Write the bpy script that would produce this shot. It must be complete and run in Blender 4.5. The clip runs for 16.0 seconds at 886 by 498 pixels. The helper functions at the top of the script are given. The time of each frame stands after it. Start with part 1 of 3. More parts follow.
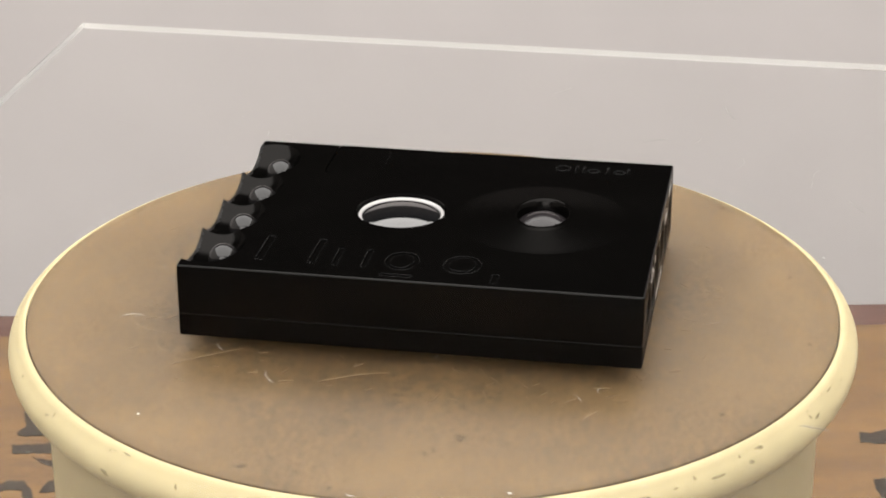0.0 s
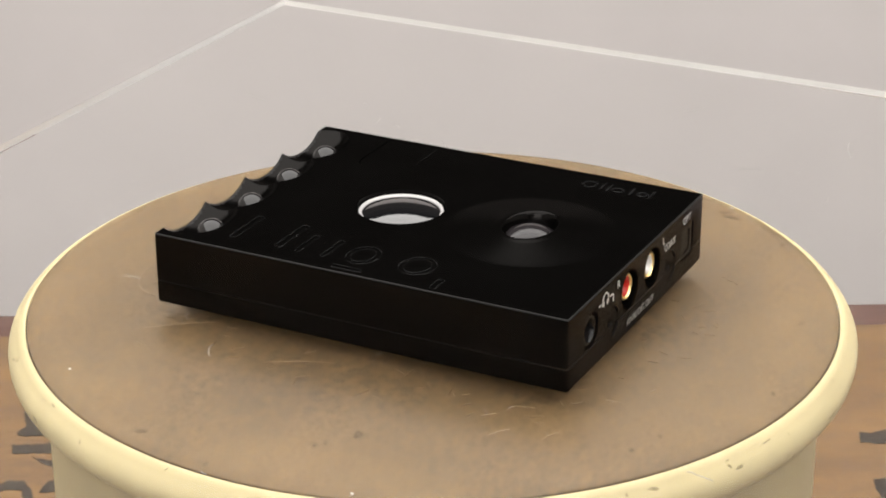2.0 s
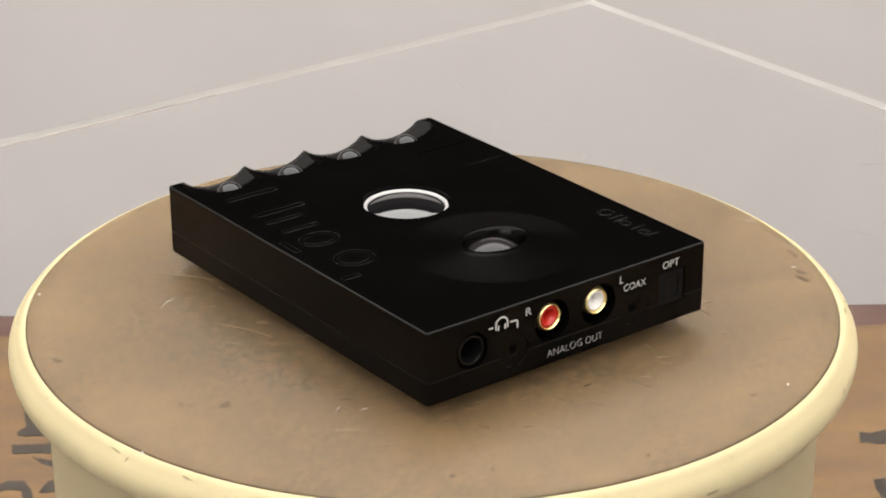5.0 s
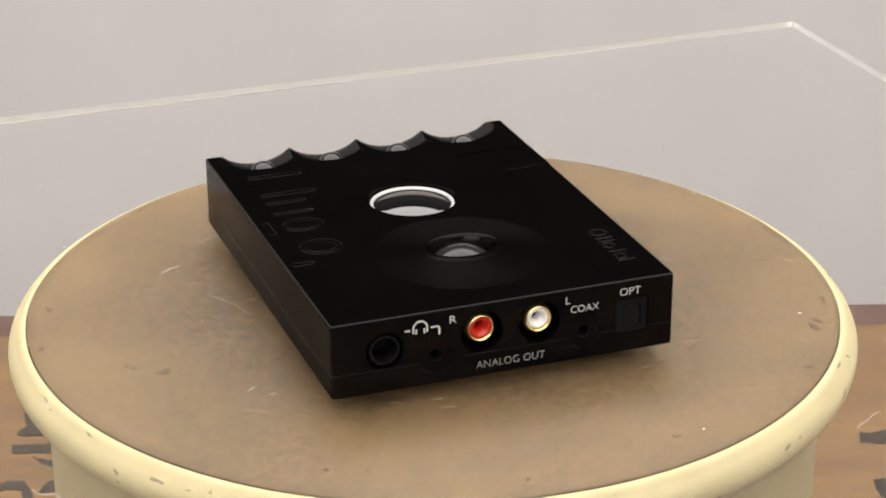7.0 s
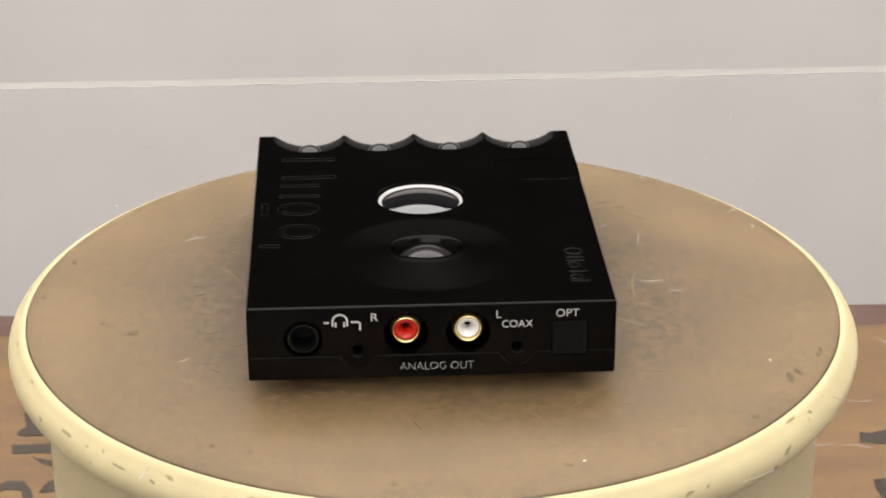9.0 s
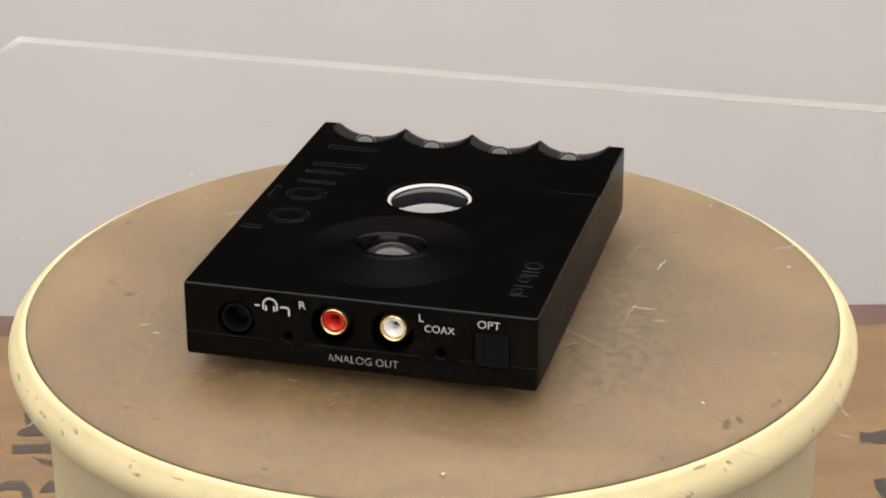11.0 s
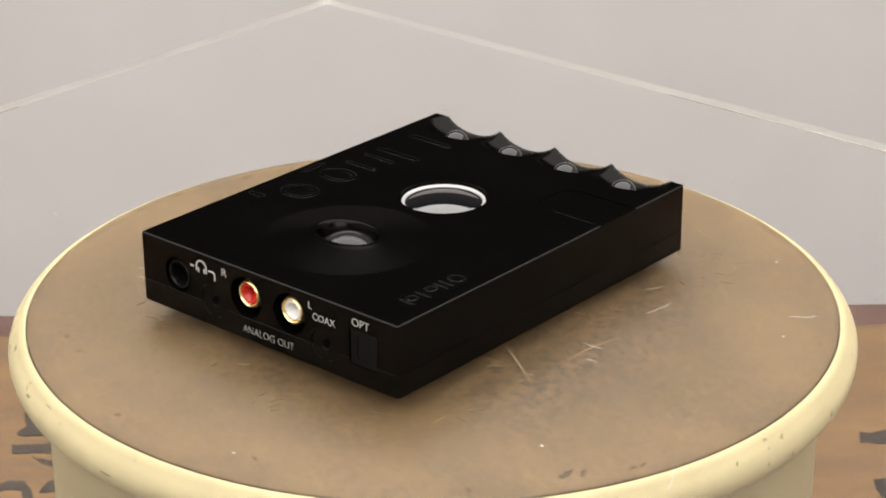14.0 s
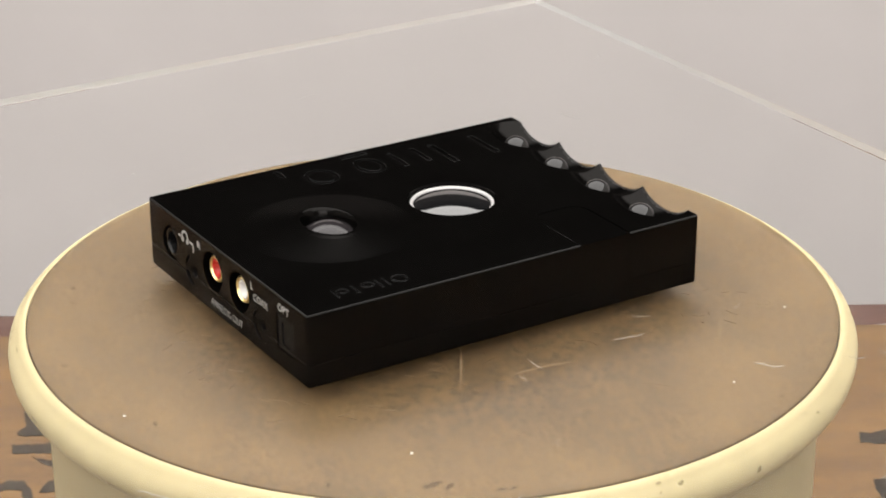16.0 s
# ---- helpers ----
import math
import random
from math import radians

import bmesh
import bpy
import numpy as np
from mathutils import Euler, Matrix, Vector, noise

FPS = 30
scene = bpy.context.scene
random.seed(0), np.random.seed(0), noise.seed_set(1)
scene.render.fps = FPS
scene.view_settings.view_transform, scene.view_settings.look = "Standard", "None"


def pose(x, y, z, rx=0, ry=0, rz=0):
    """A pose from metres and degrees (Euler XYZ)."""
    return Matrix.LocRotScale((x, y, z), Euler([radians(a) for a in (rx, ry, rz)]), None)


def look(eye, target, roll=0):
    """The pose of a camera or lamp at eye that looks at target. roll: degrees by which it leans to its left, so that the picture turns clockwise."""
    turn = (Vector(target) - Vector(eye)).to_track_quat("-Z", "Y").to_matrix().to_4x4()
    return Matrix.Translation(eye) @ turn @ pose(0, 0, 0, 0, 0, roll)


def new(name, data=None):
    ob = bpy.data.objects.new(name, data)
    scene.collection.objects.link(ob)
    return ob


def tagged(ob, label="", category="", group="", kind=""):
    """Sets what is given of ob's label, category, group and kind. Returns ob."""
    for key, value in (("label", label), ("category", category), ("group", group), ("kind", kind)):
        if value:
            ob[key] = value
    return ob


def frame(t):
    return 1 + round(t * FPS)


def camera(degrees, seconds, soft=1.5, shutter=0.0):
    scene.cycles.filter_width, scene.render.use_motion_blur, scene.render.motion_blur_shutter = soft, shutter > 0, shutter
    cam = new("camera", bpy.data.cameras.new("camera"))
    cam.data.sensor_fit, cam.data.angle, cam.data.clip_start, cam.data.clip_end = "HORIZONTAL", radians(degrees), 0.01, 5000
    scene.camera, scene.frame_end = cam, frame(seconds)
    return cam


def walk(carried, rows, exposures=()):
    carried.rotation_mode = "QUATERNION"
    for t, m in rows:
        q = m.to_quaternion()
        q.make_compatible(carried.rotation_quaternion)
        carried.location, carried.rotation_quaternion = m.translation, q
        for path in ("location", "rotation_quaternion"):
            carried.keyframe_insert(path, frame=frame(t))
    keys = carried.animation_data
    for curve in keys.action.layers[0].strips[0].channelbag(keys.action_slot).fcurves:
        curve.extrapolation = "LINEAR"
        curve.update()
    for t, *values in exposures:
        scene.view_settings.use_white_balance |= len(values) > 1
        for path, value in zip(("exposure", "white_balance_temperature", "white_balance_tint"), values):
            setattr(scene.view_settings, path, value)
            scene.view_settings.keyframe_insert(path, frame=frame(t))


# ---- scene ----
# camera: stands still before the turning stand
EYE = Vector((0.00302, -0.58660, 0.26495))
PITCH = radians(23.588)
cam = camera(23.235, 16.0, soft=1.9)
CAM_POSE = look(EYE, EYE + Vector((0, math.cos(PITCH), -math.sin(PITCH))), roll=-0.217)
walk(cam, [(0, CAM_POSE), (16, CAM_POSE)], exposures=[(0, 0.0, 6500, 10), (16, 0.0, 6500, 10)])

# ---- light: one large soft overhead source, dim room around ----
world = bpy.data.worlds.new("world")
scene.world = world
world.use_nodes = True
bg = world.node_tree.nodes["Background"]
bg.inputs[0].default_value = (1.0, 0.95, 0.9, 1)
bg.inputs[1].default_value = 0.3


def soft_box(name, eye, target, width, depth, watts, colour):
    data = bpy.data.lights.new(name, "AREA")
    data.shape, data.size, data.size_y, data.energy, data.color = "RECTANGLE", width, depth, watts, colour
    ob = new(name, data)
    ob.matrix_world = look(eye, target)
    return ob


soft_box("ceiling_soft_light", (0.0, -0.075, 1.66), (0, -0.075, 0), 4.0, 3.65, 176, (1.0, 0.965, 0.925))
soft_box("front_soft_light", (-0.30, -2.2, 1.10), (0.0, 0.0, -0.10), 1.8, 1.0, 23, (1.0, 0.965, 0.925))

# ---- materials ----


def material(name, colour, rough=0.5, metal=0.0, spec=0.5, vary=0.0, scale=20.0, stretch=(1, 1, 1), bump=0.0, bump_scale=300.0,
             dark=None, coat=0.0, rough_vary=0.0):
    """A node material: colour varied at two scales, roughness variation and fine relief, in metres of object space."""
    m = bpy.data.materials.new(name)
    m.use_nodes = True
    nt = m.node_tree
    b = nt.nodes["Principled BSDF"]
    b.inputs["Base Color"].default_value = (*colour, 1)
    b.inputs["Roughness"].default_value = rough
    b.inputs["Metallic"].default_value = metal
    b.inputs["Specular IOR Level"].default_value = spec
    b.inputs["Coat Weight"].default_value = coat
    tc = nt.nodes.new("ShaderNodeTexCoord")
    mp = nt.nodes.new("ShaderNodeMapping")
    mp.inputs["Scale"].default_value = stretch
    nt.links.new(tc.outputs["Object"], mp.inputs[0])
    if vary:
        n1, n2 = nt.nodes.new("ShaderNodeTexNoise"), nt.nodes.new("ShaderNodeTexNoise")
        for n, s in ((n1, scale), (n2, scale * 9)):
            n.inputs["Scale"].default_value, n.inputs["Detail"].default_value = s, 6
            nt.links.new(mp.outputs[0], n.inputs["Vector"])
        mean = nt.nodes.new("ShaderNodeMath")
        mean.operation = "ADD"
        nt.links.new(n1.outputs[0], mean.inputs[0])
        nt.links.new(n2.outputs[0], mean.inputs[1])
        ramp = nt.nodes.new("ShaderNodeMapRange")
        ramp.inputs[1].default_value, ramp.inputs[2].default_value = 0.7, 1.3
        nt.links.new(mean.outputs[0], ramp.inputs[0])
        mix = nt.nodes.new("ShaderNodeMix")
        mix.data_type = "RGBA"
        low = dark or tuple(c * (1 - vary) for c in colour)
        high = tuple(min(1, c * (1 + vary * 0.6)) for c in colour)
        mix.inputs["A"].default_value, mix.inputs["B"].default_value = (*low, 1), (*high, 1)
        nt.links.new(ramp.outputs[0], mix.inputs["Factor"])
        nt.links.new(mix.outputs["Result"], b.inputs["Base Color"])
        if rough_vary:
            rr = nt.nodes.new("ShaderNodeMapRange")
            rr.inputs[3].default_value, rr.inputs[4].default_value = rough - rough_vary, rough + rough_vary
            nt.links.new(n1.outputs[0], rr.inputs[0])
            nt.links.new(rr.outputs[0], b.inputs["Roughness"])
    if bump:
        nb = nt.nodes.new("ShaderNodeTexNoise")
        nb.inputs["Scale"].default_value, nb.inputs["Detail"].default_value = bump_scale, 4
        nt.links.new(mp.outputs[0], nb.inputs["Vector"])
        bp = nt.nodes.new("ShaderNodeBump")
        bp.inputs["Strength"].default_value, bp.inputs["Distance"].default_value = bump, 0.0004
        nt.links.new(nb.outputs[0], bp.inputs["Height"])
        nt.links.new(bp.outputs[0], b.inputs["Normal"])
    return m


def glass(name, colour=(1, 1, 1), ior=1.49, rough=0.0):
    m = bpy.data.materials.new(name)
    m.use_nodes = True
    b = m.node_tree.nodes["Principled BSDF"]
    b.inputs["Base Color"].default_value = (*colour, 1)
    b.inputs["Transmission Weight"].default_value = 1
    b.inputs["IOR"].default_value = ior
    b.inputs["Roughness"].default_value = rough
    return m


BLACK_PLASTIC = material("black_plastic", (0.006, 0.006, 0.006), rough=0.25, spec=0.09, vary=0.1, scale=200)
RIM_PLASTIC = material("gloss_black_plastic", (0.003, 0.003, 0.003), rough=0.25, spec=0.25, vary=0.1, scale=200)
BLACK_HOLE = material("matt_black_plastic", (0.004, 0.004, 0.004), rough=0.7, spec=0.2)
RUBBER = material("black_rubber", (0.012, 0.012, 0.012), rough=0.8, spec=0.2)
SMOKED = material("smoked_translucent_ball", (0.017, 0.015, 0.016), rough=0.16, spec=0.4, vary=0.12, scale=150)
SMOKED_DARK = material("dark_smoked_ball", (0.010, 0.0095, 0.0095), rough=0.10, spec=0.5, vary=0.12, scale=150)
GOLD = material("gold_plated_metal", (0.98, 0.76, 0.36), rough=0.32, metal=1.0, vary=0.08, scale=300)
RED = material("red_plastic_insert", (0.48, 0.015, 0.007), rough=0.35, vary=0.1, scale=200)
WHITE = material("white_plastic_insert", (0.76, 0.74, 0.71), rough=0.35, vary=0.06, scale=200)
INK = material("white_screen_print", (0.50, 0.49, 0.475), rough=0.6, vary=0.08, scale=900)
RING = material("polished_clear_ring", (0.42, 0.41, 0.405), rough=0.2, spec=0.5, vary=0.06, scale=120)
LENS = material("black_domed_glass", (0.006, 0.006, 0.0065), rough=0.04, spec=0.8, vary=0.1, scale=150)
LENS.node_tree.nodes["Principled BSDF"].inputs["IOR"].default_value = 1.68
POLISHED = material("highlight_bead_gloss", (0.010, 0.010, 0.010), rough=0.25, spec=0.2)
CHAMFER = material("highlight_chamfer", (0.006, 0.0055, 0.005), rough=0.33, spec=0.15, vary=0.3, scale=90)


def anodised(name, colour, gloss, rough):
    """Fine-blasted black aluminium: a nearly black body, its weak sheen weighted by facing."""
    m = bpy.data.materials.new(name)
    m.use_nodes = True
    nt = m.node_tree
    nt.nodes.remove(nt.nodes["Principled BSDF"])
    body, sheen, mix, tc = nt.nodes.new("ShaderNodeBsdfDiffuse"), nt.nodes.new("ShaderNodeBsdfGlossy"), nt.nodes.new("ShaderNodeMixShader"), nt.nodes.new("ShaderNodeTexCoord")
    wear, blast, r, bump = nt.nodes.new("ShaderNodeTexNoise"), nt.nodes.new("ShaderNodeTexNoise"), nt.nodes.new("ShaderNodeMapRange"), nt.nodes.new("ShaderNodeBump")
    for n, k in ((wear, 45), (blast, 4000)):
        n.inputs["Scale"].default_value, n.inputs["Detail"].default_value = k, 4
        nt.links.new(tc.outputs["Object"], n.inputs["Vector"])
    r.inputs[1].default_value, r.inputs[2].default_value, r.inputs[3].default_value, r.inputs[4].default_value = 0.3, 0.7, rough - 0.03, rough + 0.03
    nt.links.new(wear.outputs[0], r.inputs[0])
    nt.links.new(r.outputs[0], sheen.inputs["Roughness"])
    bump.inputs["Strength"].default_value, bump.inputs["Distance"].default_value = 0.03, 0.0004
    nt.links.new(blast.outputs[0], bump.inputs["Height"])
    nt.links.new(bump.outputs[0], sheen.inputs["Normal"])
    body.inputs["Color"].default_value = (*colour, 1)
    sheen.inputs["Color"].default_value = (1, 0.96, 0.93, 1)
    # as through a polariser, grazing sheen is put on upright faces, off level ones
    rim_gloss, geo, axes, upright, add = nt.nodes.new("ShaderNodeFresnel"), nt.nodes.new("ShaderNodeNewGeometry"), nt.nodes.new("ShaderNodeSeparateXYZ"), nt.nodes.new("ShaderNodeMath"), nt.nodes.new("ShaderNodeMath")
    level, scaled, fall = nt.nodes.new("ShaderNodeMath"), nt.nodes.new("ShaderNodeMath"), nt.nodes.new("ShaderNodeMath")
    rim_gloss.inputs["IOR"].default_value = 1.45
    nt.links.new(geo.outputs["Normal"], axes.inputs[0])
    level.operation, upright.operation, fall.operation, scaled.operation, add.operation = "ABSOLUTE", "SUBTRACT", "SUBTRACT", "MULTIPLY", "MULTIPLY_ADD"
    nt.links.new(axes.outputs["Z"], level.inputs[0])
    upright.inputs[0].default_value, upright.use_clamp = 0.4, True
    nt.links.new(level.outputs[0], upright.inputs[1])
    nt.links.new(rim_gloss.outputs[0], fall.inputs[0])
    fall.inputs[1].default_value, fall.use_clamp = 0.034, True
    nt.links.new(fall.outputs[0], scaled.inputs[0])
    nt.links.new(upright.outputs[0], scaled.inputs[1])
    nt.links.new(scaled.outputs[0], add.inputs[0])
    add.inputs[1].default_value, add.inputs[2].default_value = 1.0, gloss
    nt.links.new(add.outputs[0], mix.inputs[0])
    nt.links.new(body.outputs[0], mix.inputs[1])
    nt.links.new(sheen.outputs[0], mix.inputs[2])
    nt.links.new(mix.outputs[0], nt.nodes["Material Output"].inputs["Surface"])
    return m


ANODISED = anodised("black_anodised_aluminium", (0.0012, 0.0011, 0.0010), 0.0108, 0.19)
# white edge colour stands in for light caught inside the clear sheet
LIT_EDGE = glass("lit_white_edge", (0.90, 0.885, 0.86), 1.49, 0.20)
LIT_EDGE.node_tree.nodes["Principled BSDF"].inputs["Transmission Weight"].default_value = 0.0
HALF_LIT_EDGE = glass("half_lit_edge", (0.97, 0.965, 0.95), 1.49, 0.15)
HALF_LIT_EDGE.node_tree.nodes["Principled BSDF"].inputs["Transmission Weight"].default_value = 0.30


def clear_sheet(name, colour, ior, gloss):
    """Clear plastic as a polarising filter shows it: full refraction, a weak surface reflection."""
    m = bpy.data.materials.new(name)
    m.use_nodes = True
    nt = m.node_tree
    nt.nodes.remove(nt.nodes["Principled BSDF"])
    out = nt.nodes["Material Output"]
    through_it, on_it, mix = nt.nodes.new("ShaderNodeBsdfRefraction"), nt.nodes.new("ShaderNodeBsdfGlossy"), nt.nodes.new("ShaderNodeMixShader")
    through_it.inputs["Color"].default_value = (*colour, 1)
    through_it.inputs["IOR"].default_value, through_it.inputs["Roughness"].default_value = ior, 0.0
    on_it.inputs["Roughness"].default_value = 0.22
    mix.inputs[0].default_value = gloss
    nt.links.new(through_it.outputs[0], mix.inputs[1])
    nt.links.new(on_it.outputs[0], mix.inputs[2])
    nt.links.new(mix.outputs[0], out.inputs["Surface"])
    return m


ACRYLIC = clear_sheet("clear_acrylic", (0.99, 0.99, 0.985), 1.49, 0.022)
DUST = material("white_dust", (0.35, 0.34, 0.325), rough=0.9, spec=0.2, vary=0.1, scale=900)
SCRATCH = material("pale_scratch", (0.165, 0.118, 0.070), rough=0.8, spec=0.2, vary=0.25, scale=700)
ENAMEL = material("cream_gloss_paint", (0.345, 0.290, 0.160), rough=0.50, spec=0.15, vary=0.10, scale=26, bump=0.06, bump_scale=160, rough_vary=0.08)
CHIP = material("dark_chipped_paint", (0.20, 0.163, 0.088), rough=0.8, spec=0.1, vary=0.5, scale=900)
HIDE = material("worn_tan_board", (0.127, 0.0805, 0.0348), rough=0.62, spec=0.2, vary=0.20, scale=70, stretch=(1, 1.6, 1), bump=0.04, bump_scale=700, rough_vary=0.1)


def add_grime(m, dirt_or_shade, scale, low, high, amount, stretch=(1, 1, 1)):
    """Irregular grime patches with fine grain, mixed over the material's colour."""
    nt = m.node_tree
    b = nt.nodes["Principled BSDF"]
    old = b.inputs["Base Color"].links[0].from_socket
    tc, mp = nt.nodes.new("ShaderNodeTexCoord"), nt.nodes.new("ShaderNodeMapping")
    mp.inputs["Scale"].default_value = stretch
    nt.links.new(tc.outputs["Object"], mp.inputs[0])
    patch, grain = nt.nodes.new("ShaderNodeTexNoise"), nt.nodes.new("ShaderNodeTexNoise")
    for n, k, d in ((patch, scale, 5), (grain, scale * 22, 3)):
        n.inputs["Scale"].default_value, n.inputs["Detail"].default_value = k, d
        nt.links.new(mp.outputs[0], n.inputs["Vector"])
    r1, r2, mul, mix = nt.nodes.new("ShaderNodeMapRange"), nt.nodes.new("ShaderNodeMapRange"), nt.nodes.new("ShaderNodeMath"), nt.nodes.new("ShaderNodeMix")
    r1.inputs[1].default_value, r1.inputs[2].default_value, r1.inputs[4].default_value = low, high, amount
    r2.inputs[1].default_value, r2.inputs[2].default_value = 0.38, 0.62
    mul.operation, mix.data_type = "MULTIPLY", "RGBA"
    nt.links.new(patch.outputs[0], r1.inputs[0])
    nt.links.new(grain.outputs[0], r2.inputs[0])
    nt.links.new(r1.outputs[0], mul.inputs[0])
    nt.links.new(r2.outputs[0], mul.inputs[1])
    nt.links.new(mul.outputs[0], mix.inputs["Factor"])
    nt.links.new(old, mix.inputs["A"])
    mix.inputs["B"].default_value = (*dirt_or_shade, 1)
    nt.links.new(mix.outputs["Result"], b.inputs["Base Color"])


add_grime(HIDE, (0.060, 0.037, 0.018), 34, 0.46, 0.72, 0.22)
add_grime(HIDE, (0.058, 0.0345, 0.0145), 15, 0.36, 0.58, 0.62, (1, 1.8, 1))
add_grime(HIDE, (0.046, 0.0280, 0.0120), 46, 0.34, 0.60, 0.42)
add_grime(HIDE, (0.046, 0.031, 0.0140), 13, 0.40, 0.62, 0.40, (1, 2.6, 1))
add_grime(ENAMEL, (0.25, 0.205, 0.11), 46, 0.60, 0.76, 0.55)


def add_worn_shaded_centre(m, dirt_or_shade, radius, fade, amount):
    """Blotchy darker board centre: wear, and shade round the device put into the colour."""
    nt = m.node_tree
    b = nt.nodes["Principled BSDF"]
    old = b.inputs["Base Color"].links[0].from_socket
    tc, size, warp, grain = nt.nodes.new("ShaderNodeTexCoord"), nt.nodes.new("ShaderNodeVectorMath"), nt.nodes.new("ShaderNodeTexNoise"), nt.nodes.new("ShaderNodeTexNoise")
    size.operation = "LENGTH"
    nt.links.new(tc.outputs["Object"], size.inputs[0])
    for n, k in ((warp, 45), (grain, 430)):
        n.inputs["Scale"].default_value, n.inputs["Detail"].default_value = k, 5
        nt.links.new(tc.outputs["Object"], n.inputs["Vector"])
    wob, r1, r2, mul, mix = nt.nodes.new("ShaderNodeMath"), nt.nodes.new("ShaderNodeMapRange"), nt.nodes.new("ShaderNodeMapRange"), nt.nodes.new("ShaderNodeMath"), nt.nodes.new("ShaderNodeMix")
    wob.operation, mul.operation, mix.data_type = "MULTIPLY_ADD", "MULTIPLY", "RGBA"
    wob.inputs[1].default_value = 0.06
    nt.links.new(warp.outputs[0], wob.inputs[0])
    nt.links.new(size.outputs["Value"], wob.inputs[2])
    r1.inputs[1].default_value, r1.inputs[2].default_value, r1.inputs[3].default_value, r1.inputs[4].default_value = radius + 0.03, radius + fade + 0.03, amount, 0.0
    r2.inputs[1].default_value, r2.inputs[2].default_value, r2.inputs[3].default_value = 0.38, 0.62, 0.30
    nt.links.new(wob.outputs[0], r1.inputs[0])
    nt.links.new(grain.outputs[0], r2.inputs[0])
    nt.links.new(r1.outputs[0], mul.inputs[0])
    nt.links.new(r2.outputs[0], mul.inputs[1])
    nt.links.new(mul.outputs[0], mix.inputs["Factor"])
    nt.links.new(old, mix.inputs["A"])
    mix.inputs["B"].default_value = (*dirt_or_shade, 1)
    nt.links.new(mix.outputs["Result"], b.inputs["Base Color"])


# shade beside the device is painted into the board along with the wear
add_worn_shaded_centre(HIDE, (0.042, 0.0265, 0.0120), 0.068, 0.042, 1.0)
SPOT = material("dark_stain", (0.060, 0.038, 0.019), rough=0.8, spec=0.1, vary=0.4, scale=400)
WOOD = material("old_pine_table", (0.158, 0.086, 0.0285), rough=0.6, spec=0.2, vary=0.36, scale=9, stretch=(1, 7, 7), bump=0.3, bump_scale=160)
RED_WOOD = material("red_brown_wood", (0.080, 0.034, 0.023), rough=0.55, spec=0.25, vary=0.45, scale=30, stretch=(1, 5, 5), bump=0.3, bump_scale=200)
add_grime(WOOD, (0.085, 0.045, 0.019), 14, 0.42, 0.66, 0.7, (1, 4, 4))
BLACK_PAINT = material("faded_black_stencil_paint", (0.036, 0.026, 0.017), rough=0.9, spec=0.1, vary=0.6, scale=120)
WALL = material("pale_grey_wall_paint", (0.575, 0.546, 0.541), rough=0.85, spec=0.2, vary=0.035, scale=1.6, bump=0.1, bump_scale=90)
SIDE = material("pale_room_paint", (0.42, 0.40, 0.38), rough=0.9, spec=0.2, vary=0.04, scale=2)
ROOM = material("dark_room_paint", (0.035, 0.032, 0.03), rough=0.9, spec=0.2, vary=0.04, scale=2)
FLOOR = material("grey_floor", (0.22, 0.2, 0.18), rough=0.7, vary=0.2, scale=4)

# ---- mesh helpers ----


def finish(name, bm, mat, smooth=40):
    me = bpy.data.meshes.new(name)
    bm.normal_update()
    bm.to_mesh(me)
    bm.free()
    me.materials.append(mat)
    if smooth:
        me.shade_smooth()
        me.set_sharp_from_angle(angle=radians(smooth))
    return me


def part(name, bm, mat, parent, label="", smooth=40):
    ob = new(name, finish(name, bm, mat, smooth))
    ob.parent = parent
    return tagged(ob, label)


def thing(name, label, category, **tags):
    ob = new(name)
    ob.empty_display_size = 0.02
    return tagged(ob, label, category, **tags)


def box(x0, x1, y0, y1, z0, z1, bevel=0.0, segments=2):
    bm = bmesh.new()
    bmesh.ops.create_cube(bm, size=1, matrix=Matrix.LocRotScale(((x0 + x1) / 2, (y0 + y1) / 2, (z0 + z1) / 2), None, (x1 - x0, y1 - y0, z1 - z0)))
    if bevel:
        bmesh.ops.bevel(bm, geom=bm.edges[:], offset=bevel, segments=segments, affect="EDGES", profile=0.5)
    return bm


def prism(outline, z0, z1):
    """A solid over an outline of (x, y)."""
    bm = bmesh.new()
    f = bm.faces.new([bm.verts.new((x, y, z0)) for x, y in outline])
    ext = bmesh.ops.extrude_face_region(bm, geom=[f])["geom"]
    bmesh.ops.translate(bm, vec=(0, 0, z1 - z0), verts=[v for v in ext if isinstance(v, bmesh.types.BMVert)])
    bmesh.ops.recalc_face_normals(bm, faces=bm.faces[:])
    return bm


def rounded(x0, x1, y0, y1, r, n=5):
    pts = []
    for cx, cy, a0 in ((x1 - r, y1 - r, 0), (x0 + r, y1 - r, 90), (x0 + r, y0 + r, 180), (x1 - r, y0 + r, 270)):
        for i in range(n + 1):
            a = radians(a0 + 90 * i / n)
            pts.append((cx + r * math.cos(a), cy + r * math.sin(a)))
    return pts


